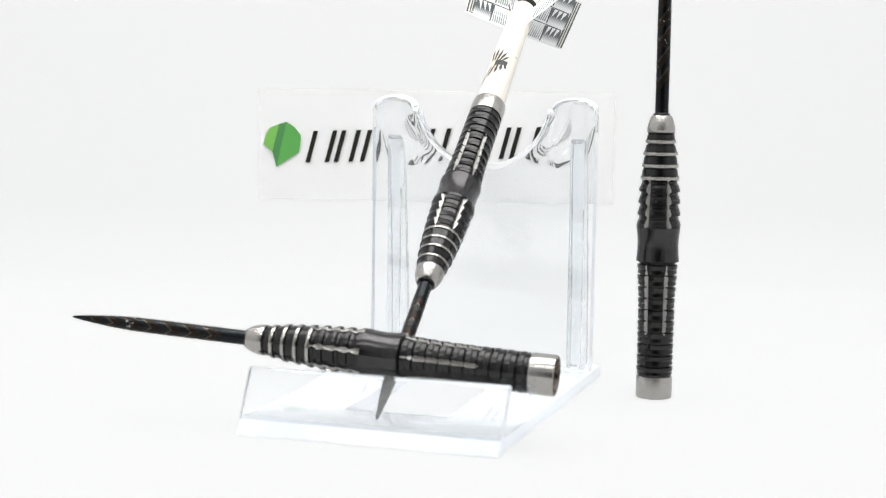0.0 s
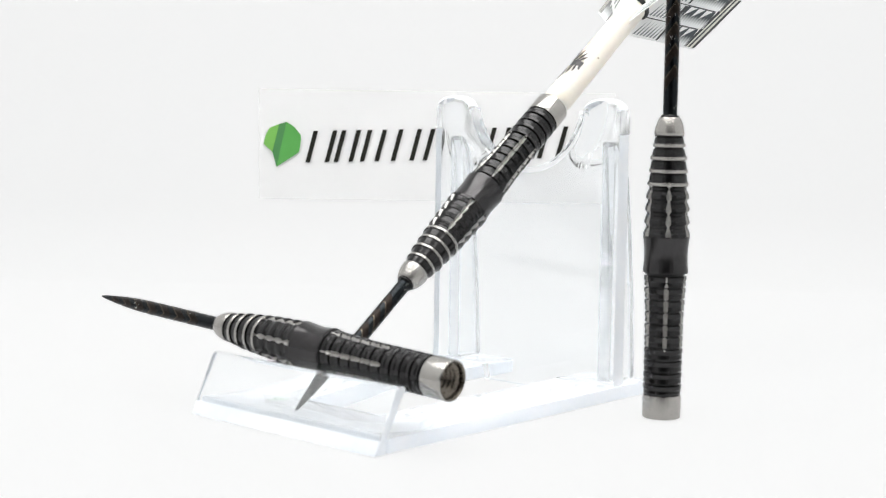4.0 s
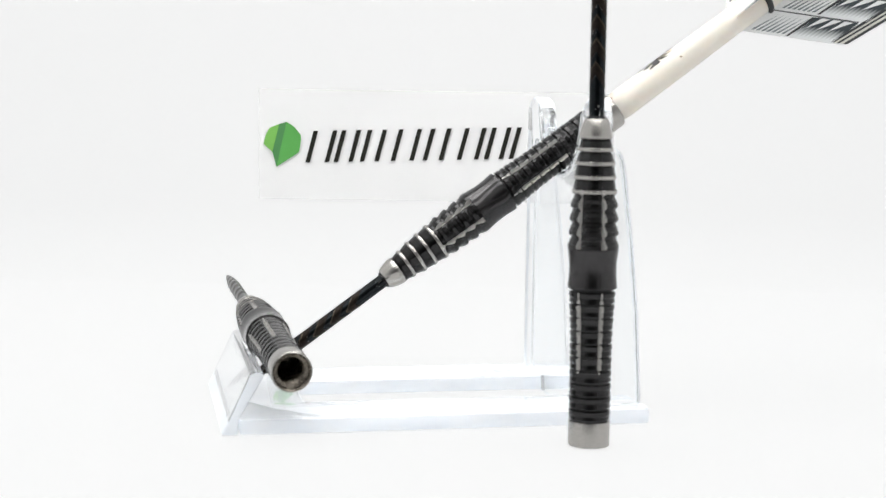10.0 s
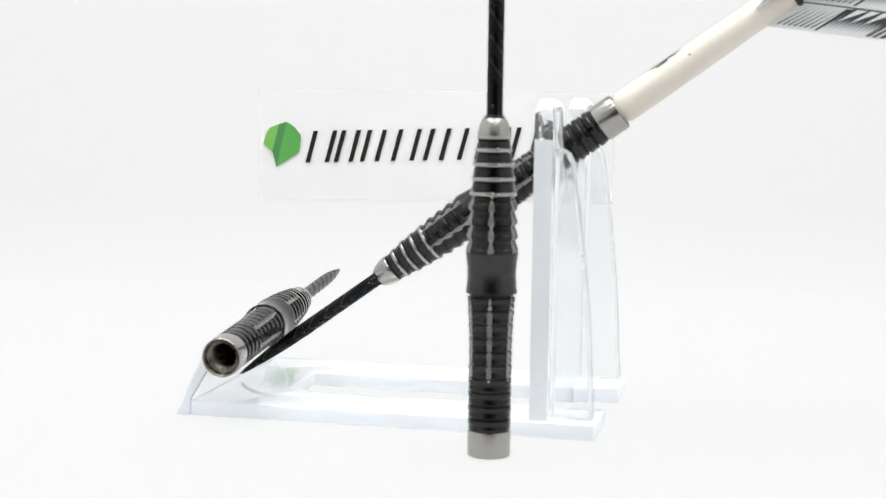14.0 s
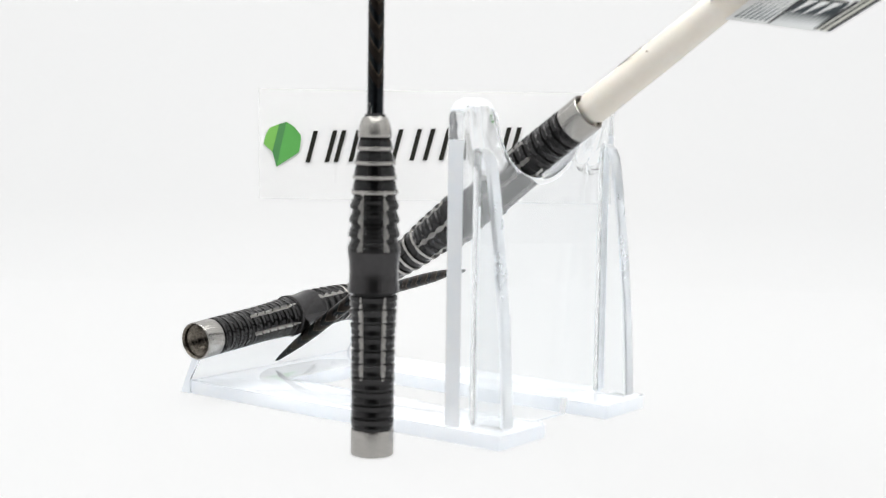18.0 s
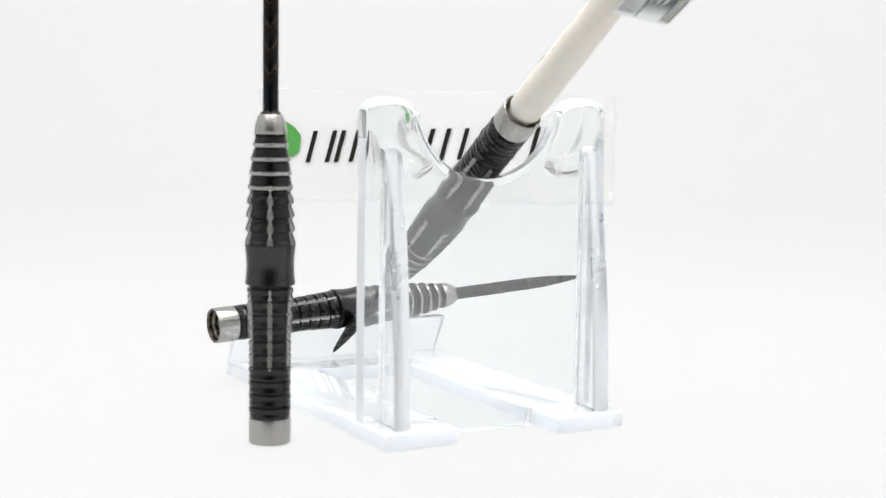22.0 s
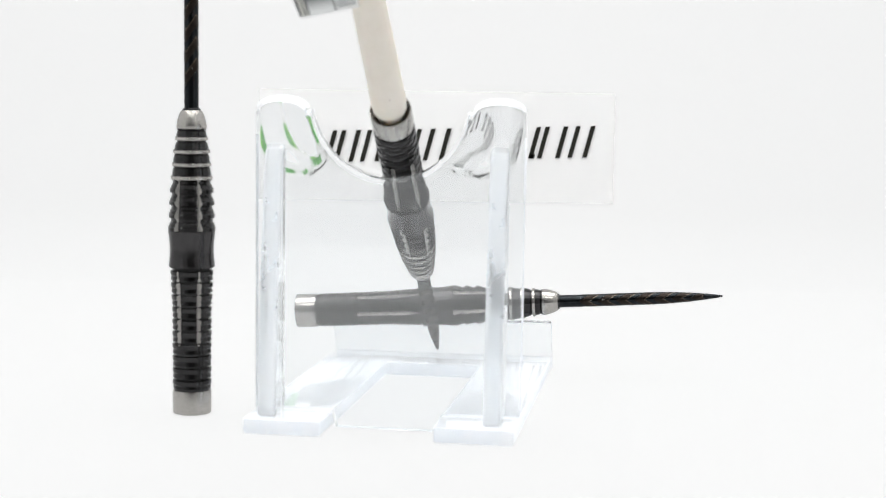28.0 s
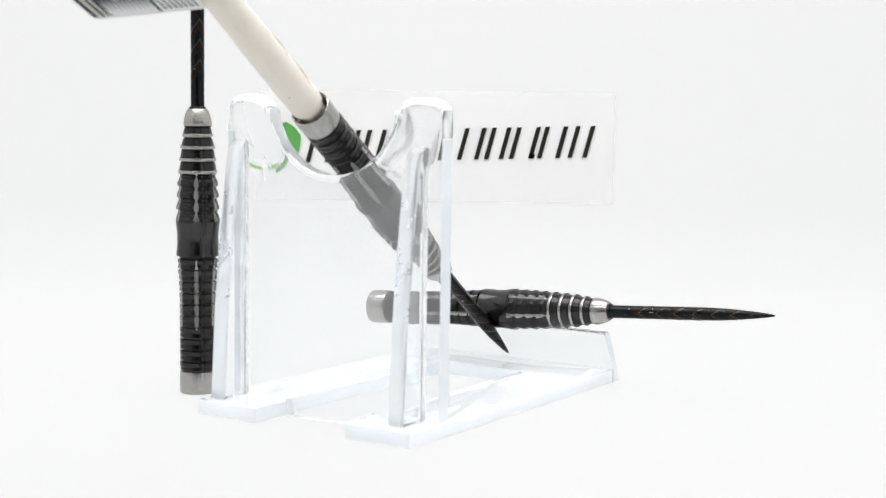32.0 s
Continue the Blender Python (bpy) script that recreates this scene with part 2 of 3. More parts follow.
# rows of led strips assumed along the unseen roof, from streaks on the metal
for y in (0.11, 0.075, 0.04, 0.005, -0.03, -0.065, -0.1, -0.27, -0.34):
    sheet("led_strip", [(-0.24, y, H - 0.002), (0.24, y, H - 0.002), (0.24, y - 0.012, H - 0.007), (-0.24, y - 0.012, H - 0.007)], PANEL, "unseen white led strip assumed along the tent's roof")
# an assumed dark room round the tent, there only for dark reflections
ROOM = worn(material("assumed_room_grey", (0.06, 0.06, 0.065), 0.8), (0.14, 0.14, 0.145), (0.18, 0.18, 0.182), 3, 0.7, 0.9)
sheet("floor", [(-1.5, -1.5, -0.004), (1.5, -1.5, -0.004), (1.5, 1.0, -0.004), (-1.5, 1.0, -0.004)], ROOM, "unseen dark matt table top, assumed under the tent")
sheet("room_wall_front", [(-1.5, -1.5, 0), (1.5, -1.5, 0), (1.5, -1.5, 1.6), (-1.5, -1.5, 1.6)], ROOM, "unseen dark room wall, assumed")
sheet("room_wall_left", [(-1.5, -1.5, 0), (-1.5, 1.0, 0), (-1.5, 1.0, 1.6), (-1.5, -1.5, 1.6)], ROOM, "unseen dark room wall, assumed")
sheet("room_wall_right", [(1.5, -1.5, 0), (1.5, 1.0, 0), (1.5, 1.0, 1.6), (1.5, -1.5, 1.6)], ROOM, "unseen dark room wall, assumed")
sheet("room_wall_back", [(-1.5, 1.0, 0), (1.5, 1.0, 0), (1.5, 1.0, 1.6), (-1.5, 1.0, 1.6)], ROOM, "unseen dark room wall, assumed")
sheet("room_ceiling", [(-1.5, -1.5, 1.6), (1.5, -1.5, 1.6), (1.5, 1.0, 1.6), (-1.5, 1.0, 1.6)], ROOM, "unseen dark room ceiling, assumed")


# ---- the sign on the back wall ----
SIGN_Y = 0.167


# card and prints are placed and sized to fit the camera's view
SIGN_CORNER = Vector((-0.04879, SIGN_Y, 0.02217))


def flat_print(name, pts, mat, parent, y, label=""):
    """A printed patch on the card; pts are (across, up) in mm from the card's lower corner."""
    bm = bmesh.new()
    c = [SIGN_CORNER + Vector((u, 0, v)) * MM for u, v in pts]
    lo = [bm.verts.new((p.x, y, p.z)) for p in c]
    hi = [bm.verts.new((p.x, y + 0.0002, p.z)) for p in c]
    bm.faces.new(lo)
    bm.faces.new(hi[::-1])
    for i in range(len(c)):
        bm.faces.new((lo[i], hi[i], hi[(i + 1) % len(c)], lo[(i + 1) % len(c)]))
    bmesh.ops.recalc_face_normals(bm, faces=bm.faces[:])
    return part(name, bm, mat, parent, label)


# fitted to the camera's view: where each pair of bars starts, its width in mm
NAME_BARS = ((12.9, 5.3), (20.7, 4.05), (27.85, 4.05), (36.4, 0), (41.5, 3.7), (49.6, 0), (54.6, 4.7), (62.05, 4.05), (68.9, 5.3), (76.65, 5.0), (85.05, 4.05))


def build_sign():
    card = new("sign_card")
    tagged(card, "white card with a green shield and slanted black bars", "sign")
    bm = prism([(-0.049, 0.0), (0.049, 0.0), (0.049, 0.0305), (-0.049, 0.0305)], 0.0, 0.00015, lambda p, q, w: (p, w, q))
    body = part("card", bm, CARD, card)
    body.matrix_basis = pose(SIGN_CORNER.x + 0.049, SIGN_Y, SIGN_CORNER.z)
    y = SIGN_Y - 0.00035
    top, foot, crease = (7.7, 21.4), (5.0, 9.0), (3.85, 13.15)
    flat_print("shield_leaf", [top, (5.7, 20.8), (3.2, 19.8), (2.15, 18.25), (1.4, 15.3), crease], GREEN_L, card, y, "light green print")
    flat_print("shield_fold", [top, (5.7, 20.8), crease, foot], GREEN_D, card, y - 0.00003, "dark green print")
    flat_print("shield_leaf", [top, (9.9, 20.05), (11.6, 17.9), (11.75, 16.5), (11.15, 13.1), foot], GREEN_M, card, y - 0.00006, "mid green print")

    # slanted bars stand for the unlettered name; slant and climb fit the camera's view
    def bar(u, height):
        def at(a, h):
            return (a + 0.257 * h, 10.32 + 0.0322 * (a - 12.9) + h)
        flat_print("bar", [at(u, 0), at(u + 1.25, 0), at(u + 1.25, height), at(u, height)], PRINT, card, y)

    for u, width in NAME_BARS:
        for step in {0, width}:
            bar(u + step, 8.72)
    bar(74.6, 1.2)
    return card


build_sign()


# ---- darts ----
BARREL = 0.0496
XS = 0.98 * MM


def smooth(a, b, x):
    t = min(1.0, max(0.0, (x - a) / (b - a)))
    return t * t * (3 - 2 * t)


FRONT_RIDGES = [(4.6, 2.66), (6.7, 2.98), (8.8, 3.16), (10.95, 3.34), (13.05, 3.5), (15.1, 3.6), (17.2, 3.68), (19.3, 3.78)]


def radius_front(x):
    """Barrel radius in mm over the tapered front grip; x is mm behind the nose."""
    if x < 3.2:
        return 2.38
    prev = (2.8, 2.45)
    for c, r in FRONT_RIDGES:
        if x <= c + 0.32:
            if x >= c - 0.34:
                return r
            d = x - (prev[0] + 0.32)
            span = (c - 0.34) - (prev[0] + 0.32)
            f = d / span
            lo = prev[1] - 0.3
            if c < 11:
                if f < 0.14:
                    return prev[1] - 0.34
                return prev[1] - 0.17 + (r - prev[1]) * (f - 0.14) / 0.86
            if f < 0.12:
                return prev[1] - 0.06 - (prev[1] - 0.06 - lo) * f / 0.12
            if f < 0.46:
                return lo
            if f < 0.54:
                return lo + (f - 0.46) / 0.08 * 0.16
            return lo + 0.16 + (r - 0.1 - lo - 0.16) * smooth(0.54, 1.0, f)
        prev = (c, r)
    return 3.7


# one ring of the rear grip: a deep groove, a straight collar, a small step and a barb that widens to the rear
RING_AT = (0.0, 0.09, 0.13, 0.16, 0.47, 0.5, 0.55, 0.91, 0.95, 1.0)
RING_DEPTH = (0.45, 0.45, 0.06, 0.02, 0.02, 0.06, 0.16, 0.03, 0.08, 0.45)


def radius_rear(x):
    """Barrel radius in mm over the ringed rear grip: collars and barbs between narrow grooves."""
    r = 3.5 - 0.3 * smooth(25.5, 34.0, x) - 0.02 * smooth(34, 46, x)
    if x > 45.7:
        return r - 0.28
    f = ((x - 25.9) % 2.02) / 2.02
    return r - float(np.interp(f, RING_AT, RING_DEPTH))


def radius_band(x):
    f = (x - 19.6) / 5.9
    return 3.82 - 0.22 * math.sin(math.pi * min(1.0, f * 1.02)) - 0.1 * f


def steps(a, b, d):
    n = max(2, int(round((b - a) / d)))
    return [a + (b - a) * k / n for k in range(n + 1)]


def profile_of(fn, a, b, d):
    return [(fn(x) * MM, BARREL - x * XS) for x in reversed(steps(a, b, d))]


FLUTE = 0.17


def floor_front(x):
    """Depth line of the front flutes; they run out at the foremost ridges."""
    return 3.02 + 0.3 * smooth(11, 19.5, x) + 0.6 * (1 - smooth(9.4, 11.2, x))


def floor_rear(x):
    return 3.5 - 0.3 * smooth(25.5, 34.0, x) - 0.47 + 0.42 * (1 - smooth(26.4, 28.7, x)) + 0.6 * smooth(37.9, 38.7, x)


OFFSETS = (-0.62, -0.48, -0.36, -0.24, -0.12, 0.0, 0.12, 0.24, 0.36, 0.48, 0.62)


def fluted(name, fn, floor, a, b, d, mat):
    """A turned grip with six flutes milled along it."""
    rows = list(reversed(steps(a, b, d)))
    angles = []
    for k in range(6):
        mid = radians(30 + 60 * k)
        angles += [mid + o / 3.3 for o in OFFSETS]
        angles += [mid + radians(q) for q in (15, 20, 25, 30, 35, 40, 45)]
    offs = (list(OFFSETS) + [9] * 7) * 6
    n = len(angles)
    v, f = [], []
    for x in rows:
        r, fl = fn(x), floor(x)
        for ang, o in zip(angles, offs):
            q = min(r, fl + o * o / (2 * FLUTE)) * MM
            v.append((q * math.cos(ang), q * math.sin(ang), BARREL - x * XS))
    for i in range(len(rows) - 1):
        for k in range(n):
            k2 = (k + 1) % n
            f.append((i * n + k, i * n + k2, (i + 1) * n + k2, (i + 1) * n + k))
    return mesh_of(name, v, f, mat, True, 24)


def strip_mesh(name, fn, floor, a, b):
    """The bare metal surface of one flute, which widens where it cuts through a ring."""
    v, f = [], []
    rows = steps(a, b, 0.08)
    for x in rows:
        h = max(0.0, fn(x) - floor(x))
        w = max(0.05, math.sqrt(2 * FLUTE * h))
        for s in (-1.0, -0.6, 0.0, 0.6, 1.0):
            o = w * s
            rr = (min(fn(x), floor(x) + o * o / (2 * FLUTE)) + 0.02) * MM
            v.append((rr * math.cos(o / 3.3), rr * math.sin(o / 3.3), BARREL - x * XS))
    for i in range(len(rows) - 1):
        if max(fn(rows[i]) - floor(rows[i]), fn(rows[i + 1]) - floor(rows[i + 1])) < 0.0:
            continue
        for k in range(4):
            f.append((i * 5 + k, (i + 1) * 5 + k, (i + 1) * 5 + k + 1, i * 5 + k + 1))
    return mesh_of(name, v, f, MILLED, True, 25)


def make_dart_meshes():
    d = {}
    nose = [(2.38, 2.95), (2.46, 2.78), (2.41, 2.2), (2.28, 1.5), (2.08, 0.8), (1.85, 0.25), (1.72, 0.06), (1.62, 0.0), (1.4, 0.0), (1.25, 0.15)]
    d["nose"] = lathe("nose_cap", [(r * MM, BARREL - x * XS) for r, x in nose], STEEL)
    d["front"] = fluted("front_grip", radius_front, floor_front, 2.9, 19.62, 0.085, BLACK)
    d["rings"] = []
    for c, r in FRONT_RIDGES[:4]:
        pr = [(r - 0.02, c + 0.27), (r + 0.02, c + 0.22), (r + 0.025, c), (r + 0.02, c - 0.22), (r - 0.02, c - 0.27)]
        d["rings"].append(lathe("silver_ring", [(q * MM, BARREL - x * XS) for q, x in pr], STEEL, 72, False, False, 50))
    d["band"] = lathe("smooth_band", [(3.5 * MM, BARREL - 25.7 * XS)] + profile_of(radius_band, 19.65, 25.6, 0.3) + [(3.6 * MM, BARREL - 19.55 * XS)], BAND, 72, False, False)
    d["rear"] = fluted("rear_grip", radius_rear, floor_rear, 25.6, 46.2, 0.055, BLACK)
    tail = [(2.96, 49.99), (3.02, 50.0), (3.13, 49.88), (3.16, 49.7), (3.17, 46.4), (3.1, 46.1), (2.7, 46.1)]
    d["tail"] = lathe("tail_ring", [(r * MM, BARREL - x * XS) for r, x in tail], STEEL, 72, False, False)
    thread = [(0.0, 39.0), (2.2, 39.0)]
    x = 39.2
    while x < 48.3:
        thread += [(2.08, x), (2.52, x + 0.38), (2.54, x + 0.44), (2.1, x + 0.78)]
        x += 0.8
    thread += [(2.62, 49.1), (2.7, 49.7), (2.97, 49.99)]
    d["bore"] = lathe("thread_bore", [(r * MM, BARREL - x * XS) for r, x in thread], BORE, 48, False, False, 25)
    d["front_strip"] = strip_mesh("milled_groove", radius_front, floor_front, 10.2, 19.6)
    d["rear_strip"] = strip_mesh("milled_groove", radius_rear, floor_rear, 26.0, 38.6)
    pt = [(1.17, -2.0), (1.17, 17.0), (1.13, 19.5), (1.02, 22.0), (0.84, 24.5), (0.6, 27.0), (0.36, 29.1), (0.16, 30.2), (0.02, 30.4)]
    d["point"] = lathe("steel_point", [(r * MM, BARREL + x * MM) for r, x in pt], POINT, 40, True, True, 40)
    d["collar"] = lathe("point_collar", [(r * MM, BARREL + x * MM) for r, x in [(1.5, -0.3), (1.5, 0.25), (1.42, 0.35), (1.1, 0.35)]], BLACK, 40, False, False)
    return d


DART_MESHES = make_dart_meshes()


def build_dart(label, point_turn):
    ob = new("dart")
    tagged(ob, label, "dart", group="steel-tip darts")
    d = DART_MESHES
    point = part_of("steel_point", d["point"], ob, "dark steel point with etched brown chevrons")
    point.matrix_basis = pose(0, 0, 0, 0, 0, point_turn)
    part_of("point_collar", d["collar"], ob)
    part_of("nose_cap", d["nose"], ob, "bare silver nose of the barrel")
    front = part_of("front_grip", d["front"], ob, "black tapered ringed grip")
    for me in d["rings"]:
        part_of("silver_ring", me, front, "thin bare silver ring")
    part_of("smooth_band", d["band"], ob, "smooth waisted black band")
    rear = part_of("rear_grip", d["rear"], ob, "black ringed grip")
    for k in range(6):
        for key, par in (("front_strip", front), ("rear_strip", rear)):
            s = part_of("milled_groove", d[key], par, "toothed silver milled groove")
            s.matrix_basis = pose(0, 0, 0, 0, 0, 30 + 60 * k)
    part_of("tail_ring", d["tail"], ob, "bare silver tail end")
    part_of("thread_bore", d["bore"], ob, "threaded bore of dark brown metal")
    return ob


def aim(base, tip, facing):
    """A pose at base with z towards tip and x as near as can be to facing."""
    z = (Vector(tip) - Vector(base)).normalized()
    x = Vector(facing)
    x = (x - z * x.dot(z)).normalized()
    y = z.cross(x)
    return Matrix(((x.x, y.x, z.x, base[0]), (x.y, y.y, z.y, base[1]), (x.z, y.z, z.z, base[2]), (0, 0, 0, 1)))


def facing_camera(t):
    """In the table's space, the level direction to the camera at t seconds."""
    a = -math.pi / 2 - table_turn(t)
    return (math.cos(a), math.sin(a), 0.0)


def mm(x, y, z):
    return Vector((x, y, z)) * MM


upright_dart = build_dart("black and silver steel-tip dart standing on its tail, point up", -38)
UPRIGHT = aim(mm(1.02, -40.0, 0.0), mm(1.02, -40.0, 80.0), facing_camera(28)) @ pose(0, 0, 0, 0, 0, -1)

lying_dart = build_dart("black and silver shaftless dart lying across the clear front wall", -41)
L_TAIL, L_TIP = mm(-36.18, -15.73, 11.39), mm(-6.94, 57.24, 16.21)
LYING = aim(L_TAIL, L_TIP, facing_camera(0)) @ pose(0, 0, 0, 0, 0, 41)

leaning_dart = build_dart("black dart with ivory shaft and patterned flight, leaning in a notch", 0)
A_TIP, A_END = mm(-30.79, 11.03, 3.91), mm(28.5, -14.35, 50.57)
A_DIR = (A_TIP - A_END).normalized()
A_TAIL = A_TIP - A_DIR * 0.080
LEANING = aim(A_TAIL, A_TIP, facing_camera(0)) @ pose(0, 0, 0, 0, 0, 10)


# ---- shaft, emblem and flight of the leaning dart (in the dart's space they run to -z) ----
def build_shaft(dart):
    pr = [(2.0, 3.0), (2.1, 0.5), (2.55, -0.2), (2.62, -2.0), (2.55, -14.0), (2.4, -24.0), (2.35, -31.0), (2.3, -40.0), (2.1, -41.0)]
    prof = [(r * MM, z * MM) for r, z in reversed(pr)]
    shaft = part_of("shaft", lathe("shaft", prof, IVORY, 56), dart, "ivory white nylon shaft")
    ring = [(2.4 + 0.55 * math.cos(a), -32.3 + 0.55 * math.sin(a)) for a in [2 * math.pi * k / 16 for k in range(17)]]
    part_of("o_ring", lathe("o_ring", [(r * MM, z * MM) for r, z in ring], RUBBER, 48, False, False, 80), shaft, "black rubber ring")

    def feather(name, pts):
        """A printed patch wrapped on the shaft; pts are (round, along) in mm."""
        bm = bmesh.new()
        r = 2.68
        vs = []
        for s, z in pts:
            a = s / r
            vs.append(bm.verts.new((r * MM * math.cos(a), r * MM * math.sin(a), -z * MM)))
        bm.faces.new(vs)
        bmesh.ops.triangulate(bm, faces=bm.faces[:])
        bmesh.ops.recalc_face_normals(bm, faces=bm.faces[:])
        return part("emblem_feather", bm, EMBLEM, shaft, "dark grey printed feather")
    # two fanned wings of plain feather shapes round a small body; (along, across) in mm
    mid = 9.9

    def blade(base, tip, w):
        (a0, c0), (a1, c1) = base, tip
        da, dc = a1 - a0, c1 - c0
        ln = math.hypot(da, dc)
        na, nc_ = -dc / ln * w, da / ln * w
        pts = [(a0 - na * 0.6, c0 - nc_ * 0.6), (a0 + da * 0.55 - na, c0 + dc * 0.55 - nc_), (a1, c1), (a0 + da * 0.6 + na, c0 + dc * 0.6 + nc_), (a0 + na * 0.6, c0 + nc_ * 0.6)]
        feather("emblem_feather", [(1.09 - 1.6 * c, mid + 1.6 * a) for a, c in pts])
    for k, tip in enumerate(((3.2, -1.1), (3.1, -0.35), (2.75, 0.3), (2.2, 0.85), (1.45, 1.2))):
        blade((0.55 - 0.06 * k, -0.75 + 0.32 * k), tip, 0.15)
    for k, tip in enumerate(((-4.0, -1.8), (-3.0, -0.75), (-2.3, 0.05), (-1.75, 0.7), (-1.2, 1.25))):
        blade((-0.75 + 0.12 * k, -0.6 + 0.4 * k), tip, 0.16)
    # the body between the wings, in narrow strips that follow the round shaft
    for k in range(4):
        c0, c1 = -0.25 + 0.38 * k, -0.25 + 0.38 * (k + 1)
        lo, hi = -0.62 + 0.04 * k, 0.5 - 0.05 * k
        feather("emblem_feather", [(1.09 - 1.6 * c, mid + 1.6 * a) for a, c in ((lo, c0), (hi, c0), (hi - 0.05, c1), (lo + 0.04, c1))])
    return shaft


def build_flight(dart):
    """Four thin wings round the shaft's slotted end; each wing lies in its own xz plane (x outwards, z back)."""
    flc = mm(63.36, -34.75, 61.9)
    local = LEANING.inverted() @ flc
    turn = math.degrees(math.atan2(local.y, local.x))
    z0, zc, rc = LEAD_Z / MM, -local.z / MM, math.hypot(local.x, local.y) / MM
    lead = lambda r: z0 + (zc - z0) * (r - 2.2) / (rc - 2.2)
    for k in range(4):
        outline = [(2.2, z0), (rc - 0.9, lead(rc - 0.9)), (rc - 0.2, zc - 0.1), (rc, zc + 0.6), (rc + 1.1, zc + 10), (rc + 1.3, zc + 18), (rc + 0.6, zc + 23), (rc - 3, zc + 26), (0.2, zc + 28), (0.2, 34.0), (2.2, 32.5)]
        bm = prism([(x * MM, z * MM) for x, z in outline], -0.00006, 0.00006, lambda p, q, w: (p, w, q))
        wing = part("flight_wing", bm, FLIGHT_WHITE, dart, "white flight wing with grey sawtooth print")
        wing.matrix_basis = pose(0, 0, 0, 0, 0, turn + 90 * k) @ pose(0, 0, 0, 180, 0, 0)

        def print_piece(name, pts, mat, lift=0.00003):
            bm = prism([(r * MM, (lead(r) + q) * MM) for r, q in pts], -0.00006 - lift, 0.00006 + lift, lambda p, q, w: (p, w, q))
            return part(name, bm, mat, wing)
        # bands along the outer rim: black, cream, black, grey
        qs = [0.5 + 2.0 * k2 for k2 in range(10)]
        rim = lambda q: rc - 0.12 + 0.11 * q
        for a, b, mat in ((0.0, 0.5, INK), (0.5, 0.95, FLIGHT_CREAM), (0.95, 1.3, INK), (1.3, 1.62, FLIGHT_CREAM), (1.62, 2.15, INK)):
            print_piece("rim_print", [(rim(q) - a, q) for q in qs] + [(rim(q) - b, q) for q in reversed(qs)], mat)
        # rows: a comb of wedges near the shaft, then a fading field with white teeth
        pitch = ROW / MM
        for row in range(3):
            q0 = row * pitch
            inner, outer = 7.6 + 0.3 * row, rim(q0) - 2.0
            print_piece("field_print", [(inner + 0.3, q0 + 0.3), (outer + 0.3, q0 + 0.3), (outer + 0.3, q0 + pitch - 0.3), (inner + 0.7, q0 + pitch - 0.3)], INK_FADE)
            wide = (outer - inner - 1.2) / 3
            for k2 in range(3):
                x = inner + 1.0 + wide * k2
                print_piece("tooth_print", [(x - 0.1, q0 + 3.0), (x + wide * 0.95, q0 + pitch - 0.45), (x + 0.25, q0 + pitch - 0.45)], FLIGHT_WHITE, 0.00006)
            for k2 in range(7):
                x = 3.0 + 0.62 * k2 + 0.2 * row
                print_piece("stripe_print", [(x, q0 + 0.8), (x + 0.34, q0 + 0.75), (x + 0.85, q0 + pitch - 1.0)], INK_GREY, 0.00003)
            print_piece("line_print", [(inner - 0.1, q0 + 0.4), (inner + 0.2, q0 + 0.4), (inner + 0.7, q0 + pitch - 0.5), (inner + 0.1, q0 + pitch - 0.5)], INK, 0.00004)
            print_piece("line_print", [(2.6, q0 + pitch - 0.25), (outer + 0.2, q0 + pitch - 0.25), (outer + 0.2, q0 + pitch), (2.6, q0 + pitch)], INK, 0.00005)


build_shaft(leaning_dart)
build_flight(leaning_dart)


# ---- the acrylic stand (its own space: x to the rear, y along its width, z up) ----
HALF = 20.9


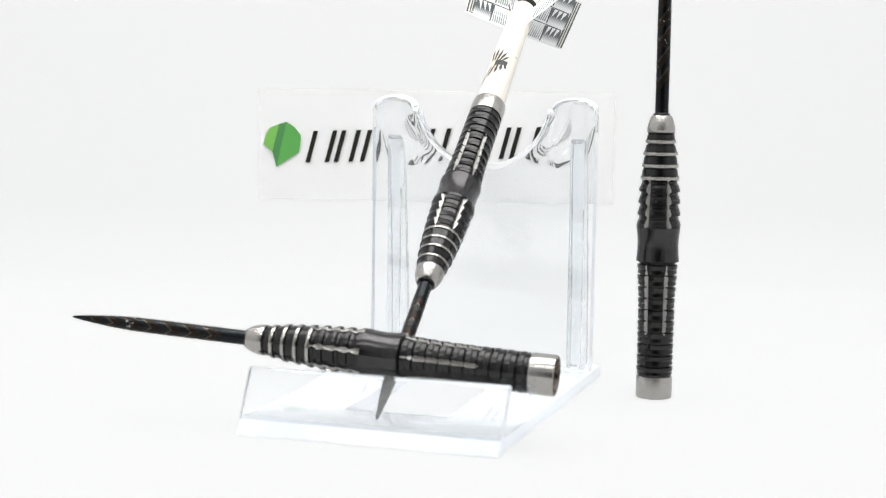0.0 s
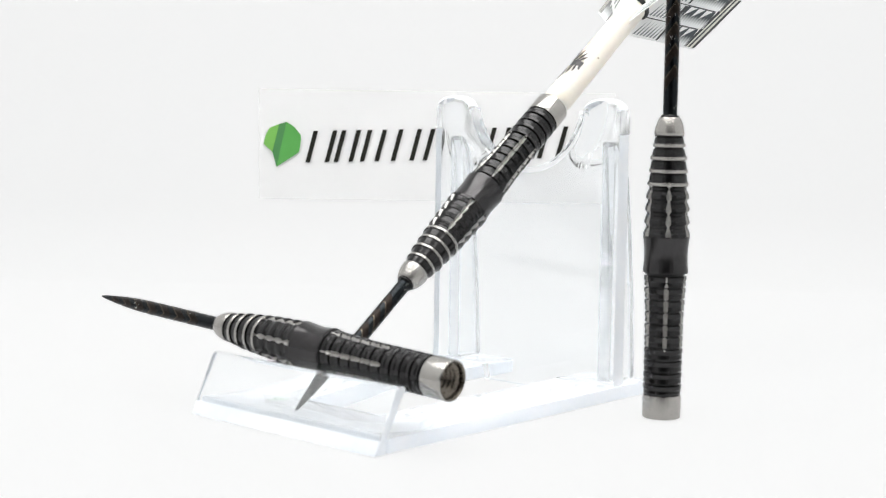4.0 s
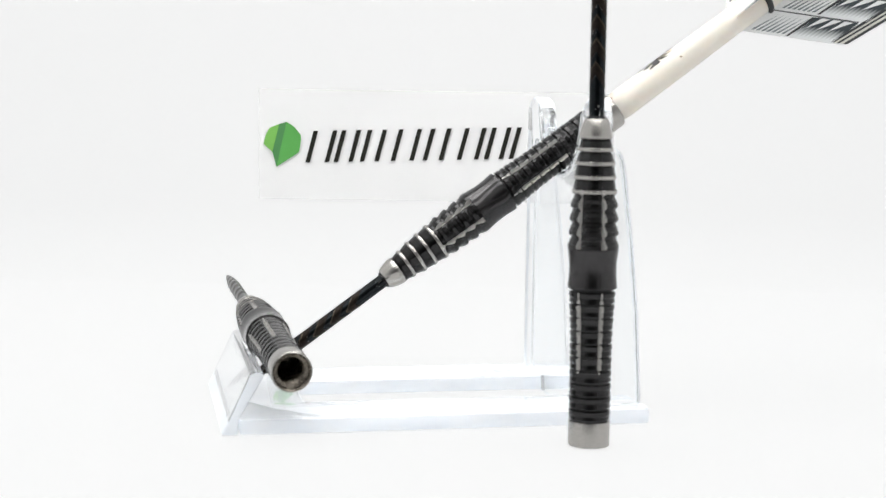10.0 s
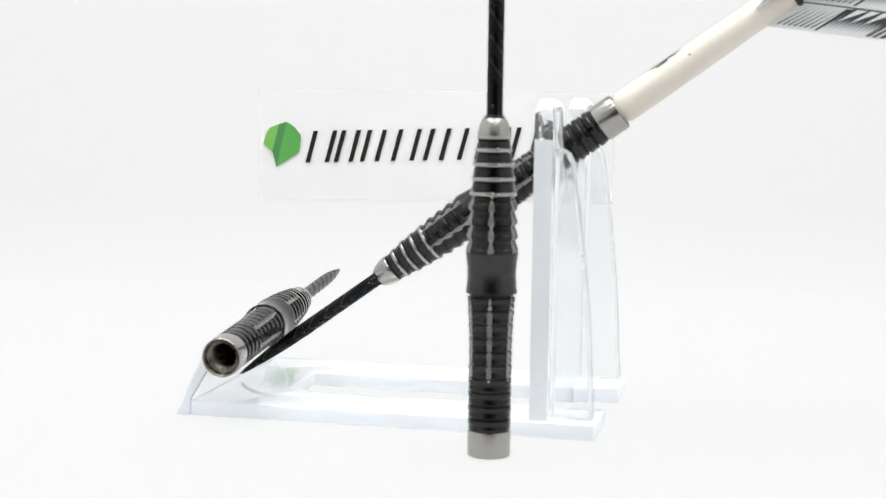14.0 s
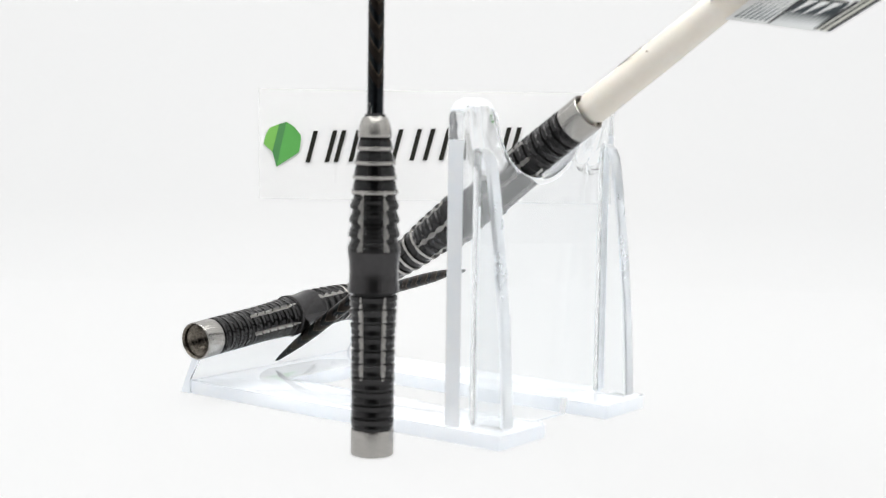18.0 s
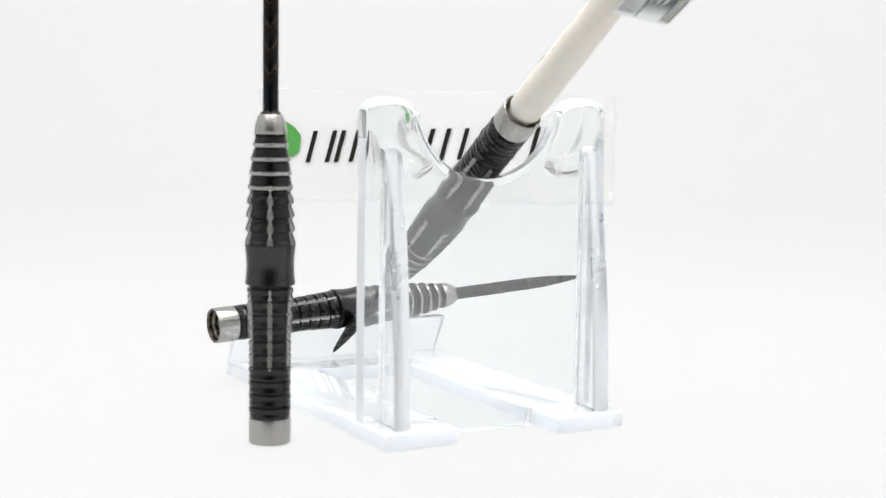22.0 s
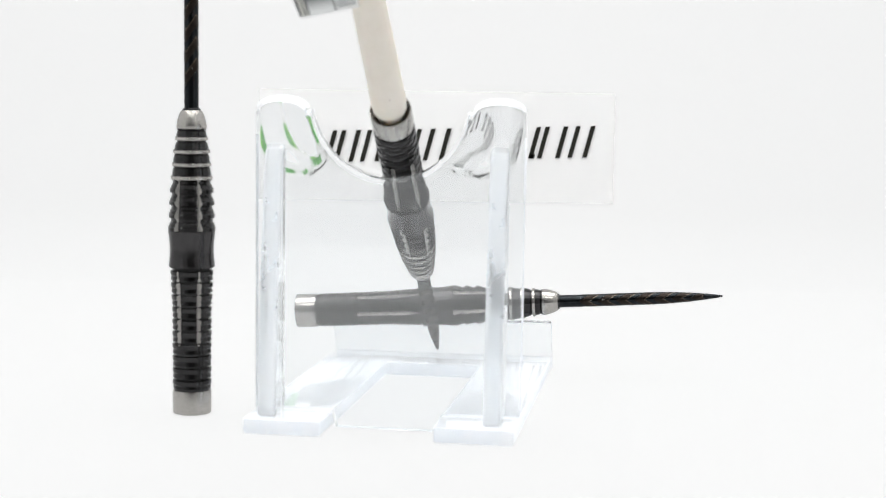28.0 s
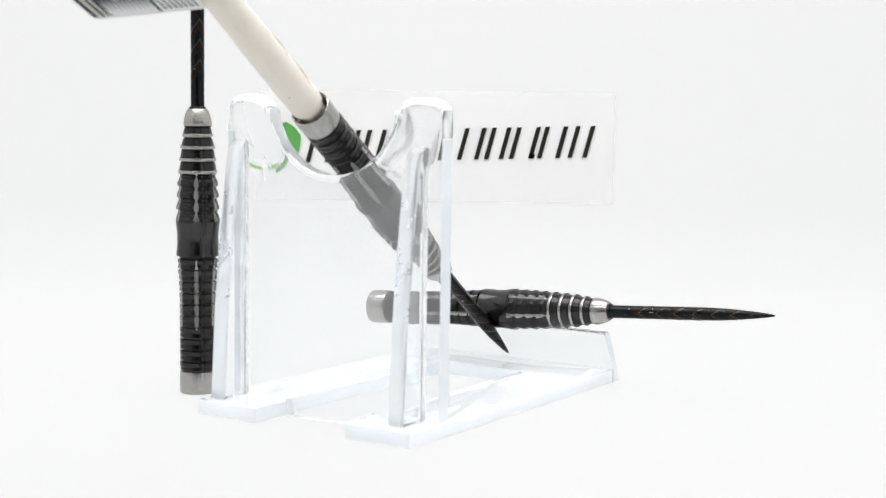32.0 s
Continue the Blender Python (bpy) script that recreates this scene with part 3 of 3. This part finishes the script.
def build_stand():
    ob = new("display_stand")
    tagged(ob, "clear acrylic dart display stand with a notched upright plate", "stand")

    def glass(name, bm, label="", mat=ACRYLIC):
        p = part(name, bm, mat, ob, label, True, 20)
        p.visible_shadow = False
        return p

    def paled(p, test, mat=EDGE):
        """Gives the faces that pass the test the pale edge colour."""
        p.data.materials.append(mat)
        for q in p.data.polygons:
            if test(q.center, q.normal):
                q.material_index = 1

    # base plate: a frame round a window, its rear middle set back between two feet
    bm = bmesh.new()
    xs, ys = (-33.4, -22.0, 20.0, 26.0, 32.0), (-HALF, -8.6, 8.6, HALF)
    grid = {}
    for k, z in enumerate((0.65, 3.3)):
        for i, x in enumerate(xs):
            for j, y in enumerate(ys):
                grid[i, j, k] = bm.verts.new((x * MM, y * MM, z * MM))
    cells = [(i, j) for i in range(4) for j in range(3) if (i, j) not in ((1, 1), (2, 1), (3, 1))]
    for i, j in cells:
        for k in (0, 1):
            bm.faces.new([grid[a, b, k] for a, b in ((i, j), (i + 1, j), (i + 1, j + 1), (i, j + 1))])
        for (di, dj), (a, b) in {(-1, 0): ((i, j), (i, j + 1)), (1, 0): ((i + 1, j), (i + 1, j + 1)), (0, -1): ((i, j), (i + 1, j)), (0, 1): ((i, j + 1), (i + 1, j + 1))}.items():
            if (i + di, j + dj) not in cells:
                bm.faces.new((grid[(*a, 0)], grid[(*b, 0)], grid[(*b, 1)], grid[(*a, 1)]))
    bmesh.ops.delete(bm, geom=[v for v in bm.verts if not v.link_faces], context="VERTS")
    bmesh.ops.recalc_face_normals(bm, faces=bm.faces[:])
    softened(bm, 0.0005, 3)
    # underside paled too, so the base looks as bright as the ground
    paled(glass("base_plate", bm, "clear base plate round an open window", WHITENED), lambda c, n: n.z < 0.5)

    # upright plate with a round notch; its rear face swells beside it
    nc, nr = 52.3, 12.4
    out = [(16.95 + 3.95 * math.cos(a), 49.9 + 2.4 * math.sin(a) ** 0.8) for a in [math.pi * k / 20 for k in range(20)]] + [(13.0, 50.0)]
    arc = [(nr * math.sin(a), nc - nr * math.cos(a)) for a in [radians(80 - 160 * k / 40) for k in range(41)]]
    front, back = 21.7, 24.5

    def swell(y, z):
        """How far the rear face swells beside the notch, in mm."""
        rho = math.hypot(y, z - nc) - nr
        side = smooth(6.5, 13.0, abs(y))
        return 0.75 * side * math.sin(math.pi * min(1.0, max(0.0, rho / 9.0))) ** 2 * (1 - smooth(18.0, 20.6, abs(y))) * smooth(40.5, 44.5, z)

    # columns run down from the top edge; the rear face swells, all rims are rounded
    top = [(-y, z) for y, z in out] + [(-y, z) for y, z in arc] + [(y, z) for y, z in reversed(out)]
    fracs = [0.0, 0.008, 0.02] + [0.02 + 0.98 * (k / 30) ** 1.4 for k in range(1, 31)]
    bm = bmesh.new()
    cols = []
    for y, zt in top:
        fore, aft = [], []
        for f in fracs:
            z = zt + ((0.7 if abs(y) < 8.3 else 3.34) - zt) * f
            edge = 0.4 * (1 - min(1.0, f / 0.02)) ** 2
            fore.append(bm.verts.new(((front + edge) * MM, y * MM, z * MM)))
            aft.append(bm.verts.new(((back - edge + swell(y, z) * min(1.0, f / 0.02)) * MM, y * MM, z * MM)))
        cols.append((fore, aft))
    for (f0, a0), (f1, a1) in zip(cols, cols[1:]):
        for k in range(len(fracs) - 1):
            bm.faces.new((f0[k], f1[k], f1[k + 1], f0[k + 1]))
            bm.faces.new((a0[k], a1[k], a1[k + 1], a0[k + 1]))
        bm.faces.new((f0[0], f1[0], a1[0], a0[0]))
        bm.faces.new((f0[-1], f1[-1], a1[-1], a0[-1]))
    for f, a in (cols[0], cols[-1]):
        for k in range(len(fracs) - 1):
            bm.faces.new((f[k], f[k + 1], a[k + 1], a[k]))
    bmesh.ops.recalc_face_normals(bm, faces=bm.faces[:])
    # top rim and bottom edge paled too, to blend into the white
    paled(glass("upright_plate", bm, "clear upright plate with a round notch swelling beside it"), lambda c, n: (abs(n.y) > 0.9 and abs(c.y) > 0.02 and c.z < 0.0465) or c.z < 0.001 or (n.z < -0.5 and c.z < 0.0036) or (n.z > 0.3 and c.z > 0.0497))

    # two tapering ribs behind the plate
    rib = [(24.55, 45.0), (25.6, 44.9), (26.7, 44.2), (27.4, 42.8), (27.9, 40.0), (29.2, 30.0), (30.4, 18.0), (31.2, 3.34), (24.55, 3.34)]
    for sy in (1, -1):
        bm = prism([(x * MM, z * MM) for x, z in rib], -0.0014, 0.0014, lambda p, q, w: (p, w, q))
        softened(bm, 0.0005, 2, 40)
        r = glass("rib", bm, "tapering clear rib")
        paled(r, lambda c, n: n.x > 0.3, RIB_EDGE)
        r.matrix_basis = pose(0, sy * 17.4 * MM, 0)

    # low front wall leaning back, on which the lying dart rests
    wall = [(-35.1, 3.0), (-36.2, 0.65), (-33.6, 0.65), (-33.5, 3.2), (-29.6, 9.9), (-29.9, 10.4), (-31.2, 10.5), (-31.8, 10.1)]
    bm = prism([(x * MM, z * MM) for x, z in wall], -HALF * MM, HALF * MM, lambda p, q, w: (p, w, q))
    softened(bm, 0.0003, 2, 35)
    paled(glass("front_wall", bm, "low clear front wall"), lambda c, n: (n.x < -0.5 and c.z < 0.0029) or abs(n.y) > 0.9)
    return ob


display_stand = build_stand()
STAND = pose(0, 0, 0, 0, 0, -25.3) @ pose(0, -2.4 * MM, 0)


# ---- movement: all four things ride on the turning table ----
def motions():
    times = [0.5 * k for k in range(65)]
    for thing, rest in ((upright_dart, UPRIGHT), (lying_dart, LYING), (leaning_dart, LEANING), (display_stand, STAND)):
        walk(thing, [(t, Matrix.Rotation(table_turn(t), 4, "Z") @ rest) for t in times])


motions()
